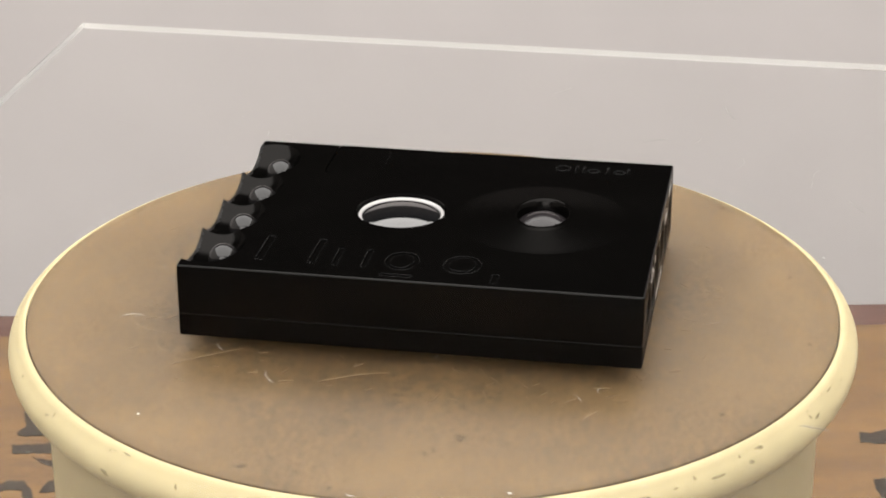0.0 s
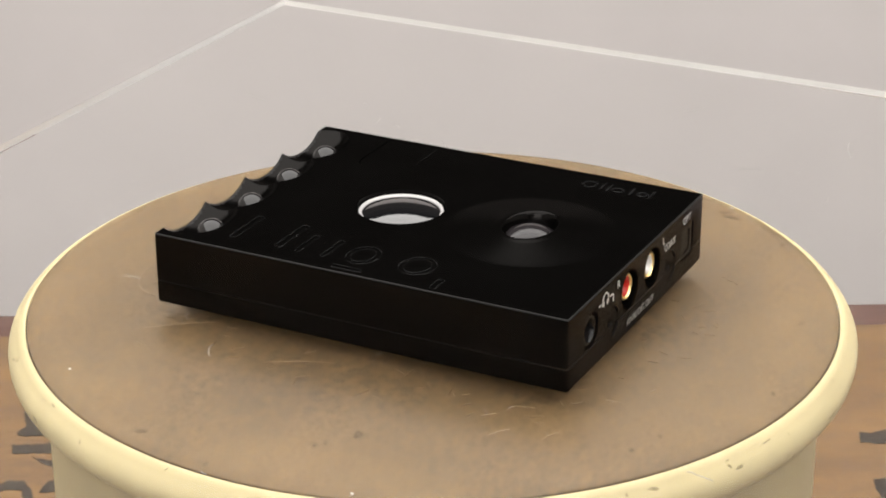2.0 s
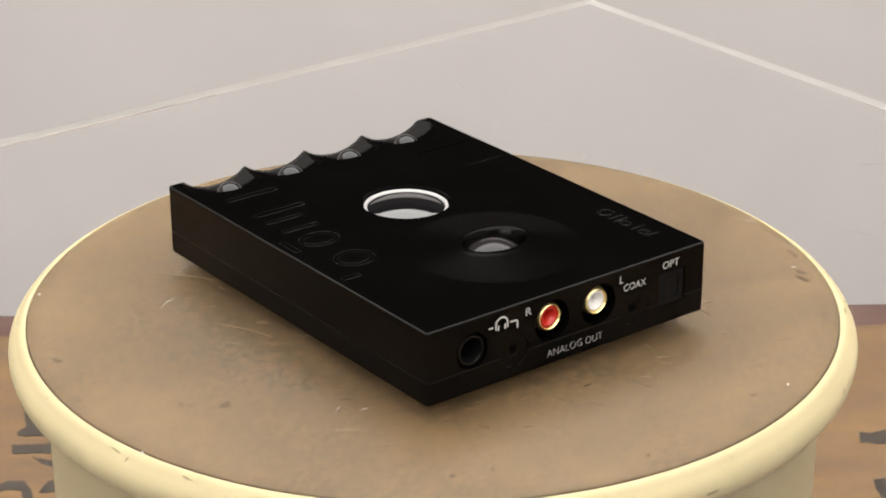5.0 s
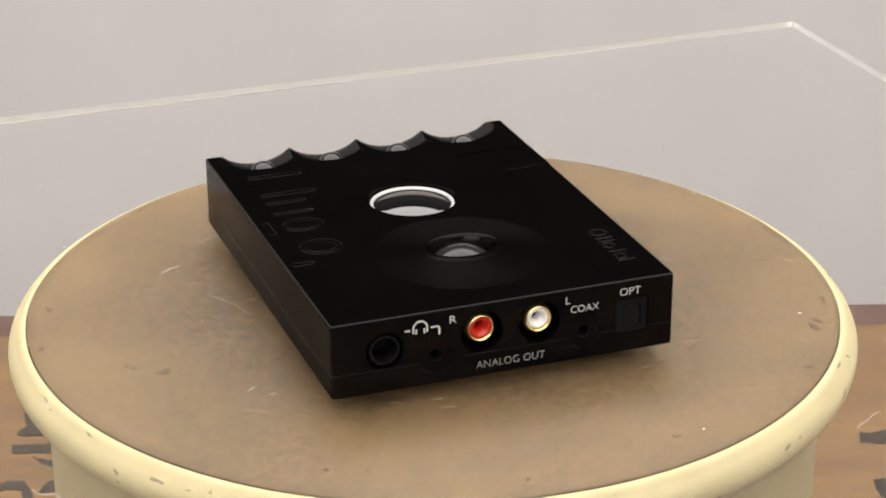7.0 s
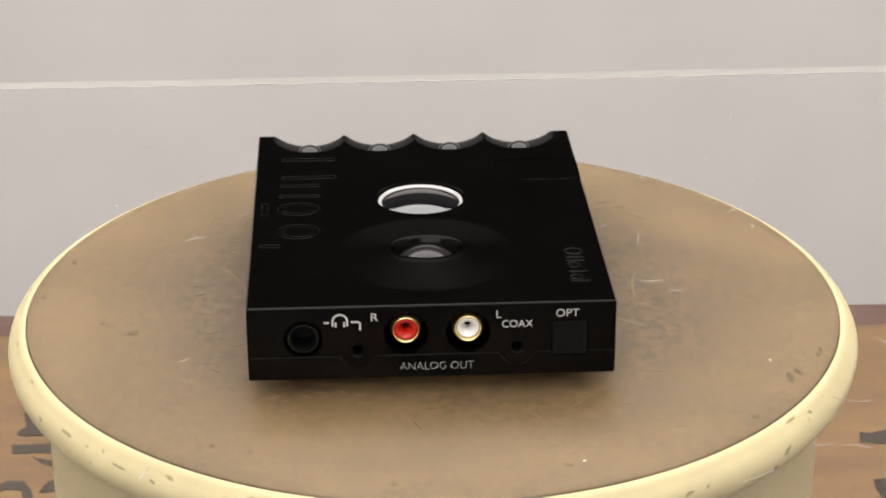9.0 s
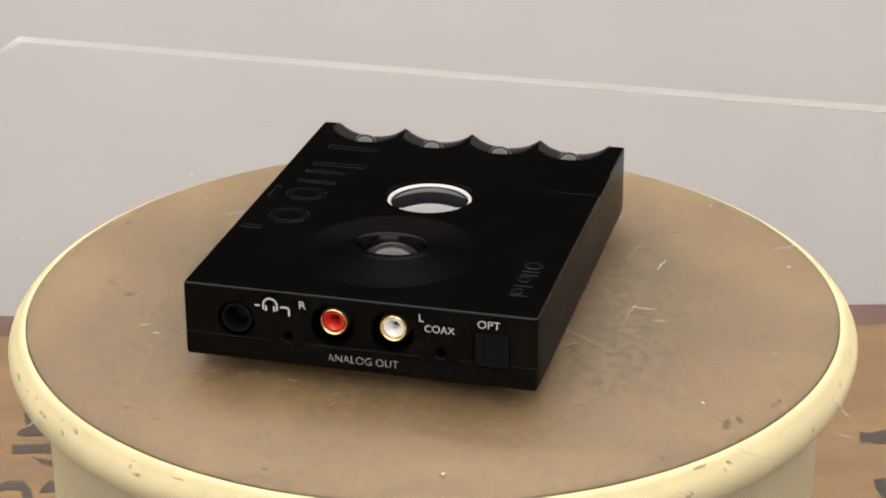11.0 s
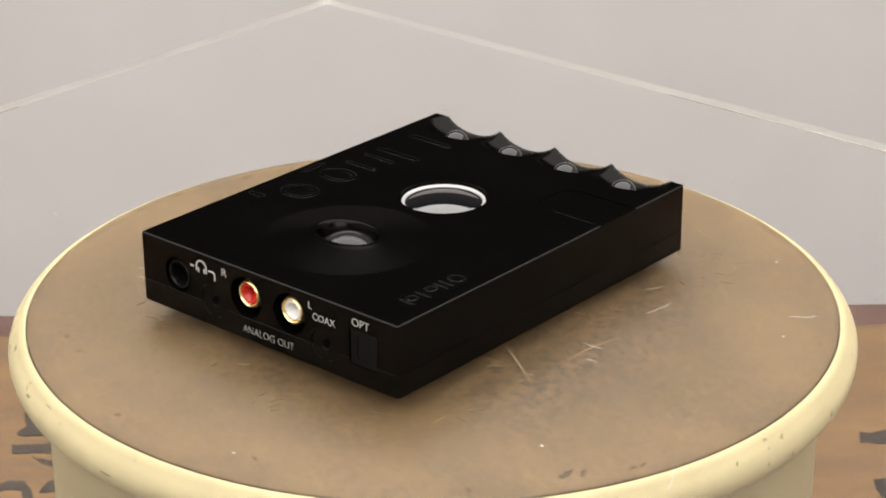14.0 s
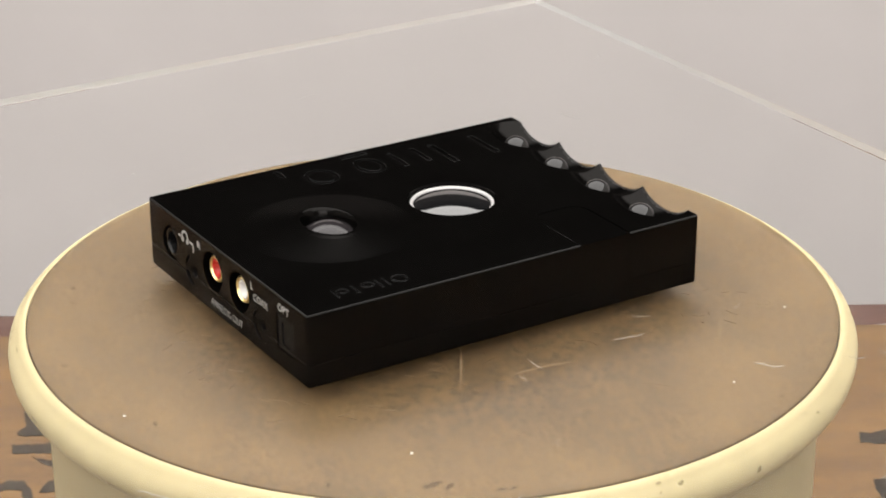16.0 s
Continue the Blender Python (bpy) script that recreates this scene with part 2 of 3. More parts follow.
def lathe(profile, n=64, closed=False):
    """A turned solid: profile of (radius, z) about the z axis."""
    bm = bmesh.new()
    rings = []
    for r, z in profile:
        if r < 1e-7:
            rings.append([bm.verts.new((0, 0, z))])
        else:
            rings.append([bm.verts.new((r * math.cos(2 * math.pi * i / n), r * math.sin(2 * math.pi * i / n), z)) for i in range(n)])
    pairs = list(zip(rings, rings[1:])) + ([(rings[-1], rings[0])] if closed else [])
    for a, b in pairs:
        for i in range(n):
            j = (i + 1) % n
            if len(a) == 1 and len(b) == 1:
                continue
            if len(a) == 1:
                bm.faces.new((a[0], b[i], b[j]))
            elif len(b) == 1:
                bm.faces.new((a[i], a[j], b[0]))
            else:
                bm.faces.new((a[i], a[j], b[j], b[i]))
    bmesh.ops.recalc_face_normals(bm, faces=bm.faces[:])
    return bm


def moved(bm, m):
    bmesh.ops.transform(bm, matrix=m, verts=bm.verts[:])
    return bm


def joined(bms):
    out = bmesh.new()
    for b in bms:
        me = bpy.data.meshes.new("piece")
        b.to_mesh(me)
        b.free()
        out.from_mesh(me)
        bpy.data.meshes.remove(me)
    return out


def ball(c, r, squash=(1, 1, 1), u=40, v=24):
    bm = bmesh.new()
    bmesh.ops.create_uvsphere(bm, u_segments=u, v_segments=v, radius=r)
    return moved(bm, Matrix.Translation(c) @ Matrix.Diagonal((*squash, 1)))


def carve(bm, cutters):
    """bm less each of the cutters, one after another."""
    obs = []
    for b in [bm] + cutters:
        me = bpy.data.meshes.new("carve")
        b.to_mesh(me)
        b.free()
        obs.append(new("carve", me))
    base = obs[0]
    for ob in obs[1:]:
        mod = base.modifiers.new("cut", "BOOLEAN")
        mod.operation, mod.solver, mod.object = "DIFFERENCE", "EXACT", ob
    out = bmesh.new()
    dg = bpy.context.evaluated_depsgraph_get()
    me = bpy.data.meshes.new_from_object(base.evaluated_get(dg))
    out.from_mesh(me)
    bpy.data.meshes.remove(me)
    for ob in obs:
        data = ob.data
        bpy.data.objects.remove(ob)
        bpy.data.meshes.remove(data)
    return out


def lettering(text, x0, x1, y0, y1, depth=0.00006, weight=0.003):
    """Words of the built-in font as a thin solid that fills the given box of the x-y plane."""
    cu = bpy.data.curves.new("words", "FONT")
    cu.body, cu.offset, cu.resolution_u = text, weight, 4
    cu.extrude = 0.01
    ob = new("words", cu)
    me = bpy.data.meshes.new_from_object(ob.evaluated_get(bpy.context.evaluated_depsgraph_get()))
    bm = bmesh.new()
    bm.from_mesh(me)
    bpy.data.objects.remove(ob)
    bpy.data.curves.remove(cu)
    bpy.data.meshes.remove(me)
    xs, ys = [v.co.x for v in bm.verts], [v.co.y for v in bm.verts]
    sx, sy = (x1 - x0) / (max(xs) - min(xs)), (y1 - y0) / (max(ys) - min(ys))
    for v in bm.verts:
        v.co = (x0 + (v.co.x - min(xs)) * sx, y0 + (v.co.y - min(ys)) * sy, depth * (1 if v.co.z > 0 else -1))
    return bm


def ring_outline(cx, cy, rx, ry, stroke, z0, z1, n=28):
    """An upright oval ring, as a cutter."""
    bm = lathe([(1, z0), (1, z1), (1 - stroke / rx, z1), (1 - stroke / rx, z0)], n, closed=True)
    for v in bm.verts:
        inner = math.hypot(v.co.x, v.co.y) < 0.999
        a = math.atan2(v.co.y, v.co.x)
        kx, ky = (rx - stroke, ry - stroke) if inner else (rx, ry)
        v.co.x, v.co.y = cx + kx * math.cos(a), cy + ky * math.sin(a)
    return bm


def blob(cx, cy, rx, ry, turn, seed, z0, z1, n=18, rough=0.35):
    """A thin patch with an uneven outline."""
    rnd = random.Random(seed)
    ph = [rnd.uniform(0, 6.28) for _ in range(3)]
    pts = []
    for i in range(n):
        a = 2 * math.pi * i / n
        k = 1 + rough * (0.5 * math.sin(2 * a + ph[0]) + 0.3 * math.sin(3 * a + ph[1]) + 0.4 * math.sin(5 * a + ph[2])) + rough * rnd.uniform(-0.25, 0.25)
        x, y = rx * k * math.cos(a), ry * k * math.sin(a)
        pts.append((cx + x * math.cos(turn) - y * math.sin(turn), cy + x * math.sin(turn) + y * math.cos(turn)))
    return prism(pts, z0, z1)


def hair(x0, y0, x1, y1, width, bend, z0, z1, n=7):
    """A thin bent sliver from one point to another."""
    dx, dy = x1 - x0, y1 - y0
    l = math.hypot(dx, dy)
    nx, ny = -dy / l, dx / l
    a, b = [], []
    for i in range(n + 1):
        t = i / n
        w = width * (0.25 + 0.75 * math.sin(math.pi * min(max(t, 0.05), 0.95))) / 2
        k = bend * l * math.sin(math.pi * t)
        px, py = x0 + dx * t + nx * k, y0 + dy * t + ny * k
        a.append((px + nx * w, py + ny * w))
        b.append((px - nx * w, py - ny * w))
    return prism(a + b[::-1], z0, z1)


def curl(x, y, turn_by, length, width, seed, z0, z1, n=16):
    """A thin wavering hair that starts at one point and wanders."""
    rnd = random.Random(seed)
    a, a0, pts = turn_by, turn_by, [(x, y)]
    for i in range(n):
        a += rnd.uniform(-0.55, 0.55) + 0.25 * (a0 - a)
        x, y = x + length / n * math.cos(a), y + length / n * math.sin(a)
        pts.append((x, y))
    left, right = [], []
    for i, (px, py) in enumerate(pts):
        (xa, ya), (xb, yb) = pts[max(i - 1, 0)], pts[min(i + 1, n)]
        d = math.hypot(xb - xa, yb - ya)
        w = width * (0.4 if i in (0, n) else 1) / 2
        left.append((px - (yb - ya) / d * w, py + (xb - xa) / d * w))
        right.append((px + (yb - ya) / d * w, py - (xb - xa) / d * w))
    bm = bmesh.new()
    rows = [[bm.verts.new((*p, z)) for p in side] for side, z in ((left, z1), (right, z1), (right, z0), (left, z0))]
    for a_row, b_row in zip(rows, rows[1:] + rows[:1]):
        for i in range(n):
            bm.faces.new((a_row[i], a_row[i + 1], b_row[i + 1], b_row[i]))
    for i in (0, n):
        bm.faces.new([r[i] for r in rows])
    bmesh.ops.recalc_face_normals(bm, faces=bm.faces[:])
    return bm


# ---- the place ----
TABLE_Z = -0.2139


def slab(name, bm, mat, label, category="wall"):
    return tagged(new(name, finish(name, bm, mat, 0)), label, category, kind="structure")


tagged(new("backdrop", finish("backdrop", box(-1.9, 1.9, 1.0, 1.004, -1.0, 0.30), WALL, 30)), "plain pale grey backdrop sheet behind the stand", "backdrop", kind="structure")
slab("wall_north", box(-2.2, 2.2, 2.40, 2.52, -1.0, 2.0), ROOM, "plain dark wall of the room")
slab("wall_south", box(-2.2, 2.2, -3.12, -3.0, -1.0, 2.0), SIDE, "plain pale wall behind the camera")
slab("wall_east", box(2.2, 2.32, -3.0, 2.4, -1.0, 2.0), SIDE, "plain pale side wall")
slab("wall_west", box(-2.32, -2.2, -3.0, 2.4, -1.0, 2.0), SIDE, "plain pale side wall")
slab("ceiling", box(-2.32, 2.32, -3.12, 2.52, 2.0, 2.1), ROOM, "plain dark ceiling", "ceiling")
slab("floor", box(-2.32, 2.32, -3.12, 2.52, -1.1, -1.0), FLOOR, "plain grey floor", "floor")


def rough_patch(points, seed, z0, z1):
    """A painted patch over a coarse outline, its edges worn uneven."""
    rnd = random.Random(seed)
    out = []
    for (x0, y0), (x1, y1) in zip(points, points[1:] + points[:1]):
        n = max(2, int(math.hypot(x1 - x0, y1 - y0) / 0.0022))
        for i in range(n):
            t = i / n
            out.append((x0 + (x1 - x0) * t + rnd.uniform(-0.0005, 0.0005), y0 + (y1 - y0) * t + rnd.uniform(-0.0007, 0.0007)))
    return prism(out, z0, z1)


def build_table():
    t = thing("wooden_table", "worn brown pine table with faded black stencil paint", "table")
    for y0, y1 in ((-0.42, -0.2335), (-0.232, -0.0315), (-0.030, 0.1705), (0.172, 0.4005)):
        part("plank", box(-0.75, 0.75, y0, y1, TABLE_Z - 0.03, TABLE_Z, 0.0012), WOOD, t, "worn brown pine plank")
    rail = moved(box(-0.75, 0.75, -0.012, 0.0135, TABLE_Z - 0.05, TABLE_Z + 0.0005, 0.002), pose(0, 0.4045, 0, 0, 0, 1.3))
    part("back_rail", rail, RED_WOOD, t, "dark red-brown wooden back rail")
    for x in (-0.68, 0.68):
        for y in (-0.36, 0.34):
            part("leg", box(x - 0.03, x + 0.03, y - 0.03, y + 0.03, -1.0, TABLE_Z - 0.03, 0.004), WOOD, t)
    marks = [[(-0.1936, 0.3080), (-0.1887, 0.3040), (-0.1832, 0.2874), (-0.1800, 0.2885), (-0.1789, 0.2836), (-0.1926, 0.2846), (-0.1926, 0.2888), (-0.1895, 0.2925)],
             [(-0.1934, 0.2752), (-0.170, 0.2775), (-0.169, 0.2687), (-0.1915, 0.2672)],
             [(-0.1824, 0.2640), (-0.170, 0.2600), (-0.170, 0.2540), (-0.176, 0.2590)],
             [(-0.1950, 0.2373), (-0.1889, 0.2432), (-0.1826, 0.2431), (-0.1771, 0.2342), (-0.1745, 0.2230), (-0.1781, 0.2240), (-0.1822, 0.2352), (-0.1886, 0.2353), (-0.1945, 0.2300)],
             [(-0.1735, 0.2335), (-0.1714, 0.2431), (-0.165, 0.2440), (-0.1650, 0.2330)],
             [(0.1933, 0.2844), (0.1981, 0.2828), (0.2064, 0.2881), (0.2160, 0.2870), (0.2150, 0.2750), (0.2037, 0.2742), (0.1922, 0.2753)],
             [(0.1918, 0.2413), (0.1990, 0.2427), (0.2050, 0.2380), (0.2010, 0.2304), (0.1930, 0.2230), (0.1917, 0.2344)],
             [(-0.2120, 0.2480), (-0.2020, 0.2500), (-0.2000, 0.2380), (-0.2110, 0.2360)],
             [(0.2100, 0.2420), (0.2200, 0.2460), (0.2220, 0.2260), (0.2120, 0.2250)]]
    for k, m in enumerate(marks):
        part("stencil_mark", rough_patch(m, k, TABLE_Z, TABLE_Z + 0.0004), BLACK_PAINT, t, "faded black stencil paint", smooth=0)
    return t


table = build_table()

# ---- the round stand ----
DISC_Z, DISC_R = -0.0127, 0.1203   # edge height; the middle is slightly crowned
CROWN = 0.0030


def crowned(bm):
    """Drapes a thin mark over the crowned board."""
    for v in bm.verts:
        v.co.z += CROWN * (1 - (v.co.x ** 2 + v.co.y ** 2) / DISC_R ** 2)
    return bm



def rim_point(a, k, lift=0.0):
    """A point of the rim's outer face: a is the angle round the stand, k runs from its inner edge (0) to its lower edge (1)."""
    b = radians(92 - 178 * k)
    r, z = 0.1181 + (0.0079 + lift) * math.cos(b), -0.0203 + ((0.0070 if b > 0 else 0.0074) + lift) * math.sin(b)
    if k < 0.25:
        r += 0.0024 * (1 - k / 0.25)
    return Vector((r * math.cos(a), r * math.sin(a), z))


def rim_chip(a, k, da, dk, seed):
    rnd = random.Random(seed)
    bm = bmesh.new()
    n = 12
    ph = rnd.uniform(0, 6.28)
    ring = []
    for i in range(n):
        t = 2 * math.pi * i / n
        q = 1 + 0.35 * math.sin(2 * t + ph) + rnd.uniform(-0.3, 0.3)
        ring.append((a + da * q * math.cos(t), min(max(k + dk * q * math.sin(t), 0.03), 0.98)))
    top = [bm.verts.new(rim_point(x, y, 0.00006)) for x, y in ring]
    low = [bm.verts.new(rim_point(x, y, -0.00015)) for x, y in ring]
    mid = bm.verts.new(rim_point(a, k, 0.00006))
    for i in range(n):
        j = (i + 1) % n
        bm.faces.new((mid, top[i], top[j]))
        bm.faces.new((top[i], low[i], low[j], top[j]))
    bmesh.ops.recalc_face_normals(bm, faces=bm.faces[:])
    return bm


def build_stand():
    s = thing("round_stand", "round cream-painted stand with a worn tan top and chipped rim", "stand")
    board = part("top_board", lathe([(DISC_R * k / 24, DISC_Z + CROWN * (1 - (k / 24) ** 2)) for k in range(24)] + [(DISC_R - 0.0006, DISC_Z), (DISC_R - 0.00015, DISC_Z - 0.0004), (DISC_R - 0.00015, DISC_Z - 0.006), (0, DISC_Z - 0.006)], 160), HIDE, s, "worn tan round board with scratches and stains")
    prof = [(DISC_R + 0.0002, DISC_Z - 0.006), (DISC_R + 0.0002, DISC_Z - 0.0008)]
    for i in range(1, 25):
        p = rim_point(0, i / 24)
        prof.append((p.x, p.z))
    prof += [(0.1172, -0.0270), (0.1162, -0.0262), (0.1162, -0.0236)]
    rim = part("rim", lathe(prof, 160), ENAMEL, s, "cream-painted rolled rim with dark chips")
    part("body", lathe([(0.1176, -0.0196), (0.1160, -0.0236), (0.1158, -0.2104), (0.1175, -0.2119), (0.1175, TABLE_Z), (0.112, TABLE_Z), (0.112, -0.0196)], 128, closed=True), ENAMEL, s, "cream-painted round side")
    # stains, scratches and chips
    z0, z1 = DISC_Z - 0.0003, DISC_Z + 0.00010
    for k, (x, y, rx, ry) in enumerate(((-0.0877, -0.0232, 0.0022, 0.0010), (-0.0517, -0.0937, 0.0009, 0.0005), (0.0961, -0.0594, 0.0028, 0.0010), (0.0990, -0.0560, 0.0016, 0.0009), (0.0824, -0.0815, 0.0011, 0.0006),
                                        (-0.0969, -0.0154, 0.0010, 0.0005), (-0.0617, -0.0897, 0.0010, 0.0007), (0.1081, -0.0426, 0.0012, 0.0005), (0.1059, 0.0464, 0.0008, 0.0005), (-0.1168, 0.0053, 0.0009, 0.0006),
                                        (-0.0951, -0.0176, 0.0008, 0.0005), (0.1070, -0.0456, 0.0014, 0.0005), (-0.1100, 0.0300, 0.0016, 0.0008), (0.0300, -0.1050, 0.0012, 0.0006), (-0.0150, -0.1120, 0.0009, 0.0006))):
        part("stain", crowned(blob(x, y, rx, ry, k * 0.7, k, z0, z1)), SPOT, board, "small dark stain", smooth=0)
    rnd = random.Random(5)
    for k, (xa, ya, xb, yb, w, bend) in enumerate(((0.0380, -0.0142, 0.0591, -0.0277, 0.0007, 0.01), (0.0595, -0.0104, 0.0620, 0.0095, 0.0006, 0.04), (-0.0212, 0.0861, -0.0411, 0.0663, 0.0004, -0.25), (-0.060, 0.064, -0.048, 0.046, 0.0005, 0.03),
                                                   (-0.0728, -0.0535, -0.0671, -0.0572, 0.0006, 0.1), (0.062, 0.060, 0.071, 0.052, 0.0005, 0.02), (-0.064, 0.020, -0.056, 0.002, 0.0004, 0.05))):
        part("scratch", crowned(hair(xa, ya, xb, yb, w, bend, z0, z1, 9)), SCRATCH, board, "pale scratch", smooth=0)
    for k in range(26):
        a, r, l, q = rnd.uniform(0, 6.28), 0.108 * math.sqrt(rnd.uniform(0.2, 1)), rnd.uniform(0.002, 0.009), rnd.uniform(0, 6.28)
        x, y = r * math.cos(a), r * math.sin(a)
        part("scratch", crowned(hair(x, y, x + l * math.cos(q), y + l * math.sin(q), 0.00022, rnd.uniform(-0.2, 0.2), z0, z1)), SCRATCH, board, smooth=0)
    # raised fibres of the worn board, close round the device
    for k in range(150):
        along, off = rnd.uniform(-1, 1), rnd.uniform(-0.004, 0.016)
        edge = k % 4
        x, y = ((0.052 * along, -0.068 - off), (0.052 * along, 0.064 + off), (-0.0535 - off, 0.066 * along), (0.047 + off, 0.066 * along))[edge]
        q, l = rnd.uniform(0, 6.28), rnd.uniform(0.0015, 0.005)
        part("fibre", crowned(hair(x, y, x + l * math.cos(q), y + l * math.sin(q), 0.00013, rnd.uniform(-0.08, 0.08), z0, z1 + 0.0001)), SCRATCH, board, smooth=0)
    for k in range(120):
        a = rnd.uniform(0, 6.283)
        big = rnd.random() < 0.3
        part("chip", rim_chip(a, rnd.uniform(0.15, 0.95), (0.016 if big else 0.005) * rnd.uniform(0.4, 1), rnd.uniform(0.012, 0.035), k), CHIP, rim, smooth=0)
    return s


stand = build_stand()

# ---- the clear sheet ----
SHEET = (-0.2190, 0.2222, -0.2000, 0.1850)


SHEET_T = 0.0095


def build_sheet():
    s = thing("acrylic_sheet", "thick clear acrylic sheet with dust, lying on the round stand", "acrylic sheet")
    x0, x1, y0, y1 = SHEET
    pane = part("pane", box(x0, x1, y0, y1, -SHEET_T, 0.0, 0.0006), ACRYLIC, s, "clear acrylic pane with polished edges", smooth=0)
    pane.visible_shadow = False
    for m in (LIT_EDGE, HALF_LIT_EDGE):
        pane.data.materials.append(m)
    for f in pane.data.polygons:
        # one edge is opaque white, the others part clear, for their caught light
        f.material_index = 1 if f.normal.x > 0.7 else 2 if abs(f.normal.z) < 0.5 else 0
    rnd = random.Random(11)
    seen = ((0.1298, -0.0712, 4), (-0.1235, -0.0416, 1), (-0.1438, 0.1632, 5), (0.0680, -0.0068, 5), (0.1239, 0.0905, 2), (0.0728, 0.0747, 1), (-0.0992, 0.0603, 1), (0.0327, -0.1147, 1), (-0.0687, 0.1054, 2), (0.0898, -0.0615, 1),
            (-0.0725, -0.0530, 3), (-0.0587, 0.0483, 4), (0.1022, 0.0322, 1), (-0.1302, -0.0021, 2), (0.0688, -0.0149, 3), (0.0570, 0.0379, 4), (0.1068, 0.0686, 4), (-0.1679, -0.0500, 4), (0.0955, 0.0891, 4), (0.1080, 0.0784, 4),
            (0.1072, -0.0860, 4), (0.1124, -0.0863, 4), (0.0970, -0.1096, 5), (0.1065, -0.1124, 6), (-0.0671, -0.0572, 2), (0.1604, 0.0336, 3), (0.0657, 0.0613, 3), (-0.0410, 0.0768, 5))
    for k, (x, y, size) in enumerate(seen):
        if size == 1:
            bm = blob(x, y, 0.0005, 0.0004, k, k, 0.0, 0.0002, 10)
        else:
            q, l = rnd.uniform(0, 6.28), 0.0013 * size
            bm = hair(x, y, x + l * math.cos(q), y + l * math.sin(q), 0.00014, rnd.uniform(-0.25, 0.25), 0.0, 0.00012)
        part("dust_fleck", bm, DUST, s, "white dust fleck", smooth=0)
    for k, (x, y, turn_by, l) in enumerate(((0.128, -0.060, 1.9, 0.012), (0.150, -0.082, 0.4, 0.015), (0.176, -0.020, 2.4, 0.010), (0.096, 0.044, 0.9, 0.009), (-0.128, -0.094, 2.7, 0.013), (-0.160, 0.040, 1.2, 0.011),
                                            (-0.098, 0.112, 0.2, 0.012), (0.112, 0.126, 2.1, 0.010), (0.070, -0.128, 0.7, 0.012), (-0.078, -0.118, 1.6, 0.008), (0.064, 0.020, 1.3, 0.010), (-0.076, 0.030, 0.5, 0.008))):
        part("curled_hair", curl(x, y, turn_by, l, 0.00016, k, 0.0, 0.00014), DUST, s, "white curled hair of dust", smooth=0)
    for k in range(26):
        x, y = rnd.uniform(-0.2, 0.2), rnd.uniform(-0.16, 0.17)
        if rnd.random() < 0.6:
            bm = blob(x, y, rnd.uniform(0.0002, 0.0004), 0.0002, k, k, 0.0, 0.0001, 7)
        else:
            q, l = rnd.uniform(0, 6.28), rnd.uniform(0.001, 0.004)
            bm = hair(x, y, x + l * math.cos(q), y + l * math.sin(q), 0.00011, rnd.uniform(-0.3, 0.3), 0.0, 0.0001)
        part("dust_fleck", bm, DUST, s, smooth=0)
    return s


sheet = build_sheet()

# ---- the black device ----
DX, DY = -0.00325, -0.00222
W2, L2, Z0, ZS, Z1 = 0.0495, 0.0651, 0.0006, 0.0075, 0.0221
AT = Matrix.Translation((DX, DY, 0))
FRONT = AT @ Matrix.Translation((0, -L2, 0)) @ pose(0, 0, 0, 90, 0, 0)   # x right, y up, z out of the front face


def shell(z0, z1, top_bevel, low_bevel):
    bm = prism(rounded(-W2, W2, -L2, L2, 0.0009, 4), z0, z1)
    for z, off in ((z1, top_bevel), (z0, low_bevel)):
        edges = [e for e in bm.edges if all(abs(v.co.z - z) < 1e-6 for v in e.verts)]
        bmesh.ops.bevel(bm, geom=edges, offset=off, segments=2, affect="EDGES", profile=0.5)
    return bm


def socket_cutter(x, z, r, depth, n=48):
    bm = lathe([(0, -depth), (r, -depth), (r, 0.003), (0, 0.003)], n)
    return moved(bm, Matrix.Translation((0, -L2, 0)) @ pose(0, 0, 0, 90, 0, 0) @ Matrix.Translation((x, z, 0)))


def square_cutter(x0, x1, z0, z1, depth):
    return moved(box(x0, x1, z0, z1, -depth, 0.003), Matrix.Translation((0, -L2, 0)) @ pose(0, 0, 0, 90, 0, 0))


JACK, MINI, RCA, COAX, OPT = (-0.0345, 0.0127), (-0.0200, 0.0088), (-0.0070, 0.0137), (0.0229, 0.0088), (0.0320, 0.0420, 0.0060, 0.0166)
RCA2 = (0.0097, 0.0137)
SCOOP_X = (-0.0333, -0.0111, 0.0111, 0.0333)
DIAL = (0.0, -0.0310)
WINDOW = (0.0, 0.0110)


def front_cutters():
    return [joined([socket_cutter(*JACK, 0.0053, 0.009), socket_cutter(*RCA, 0.0060, 0.010), socket_cutter(*RCA2, 0.0060, 0.010), square_cutter(*OPT, 0.0012)]),
            joined([socket_cutter(*MINI, 0.0050, 0.00035), socket_cutter(*COAX, 0.0050, 0.00035)]),
            joined([socket_cutter(*MINI, 0.0022, 0.008), socket_cutter(*COAX, 0.0022, 0.008)])]


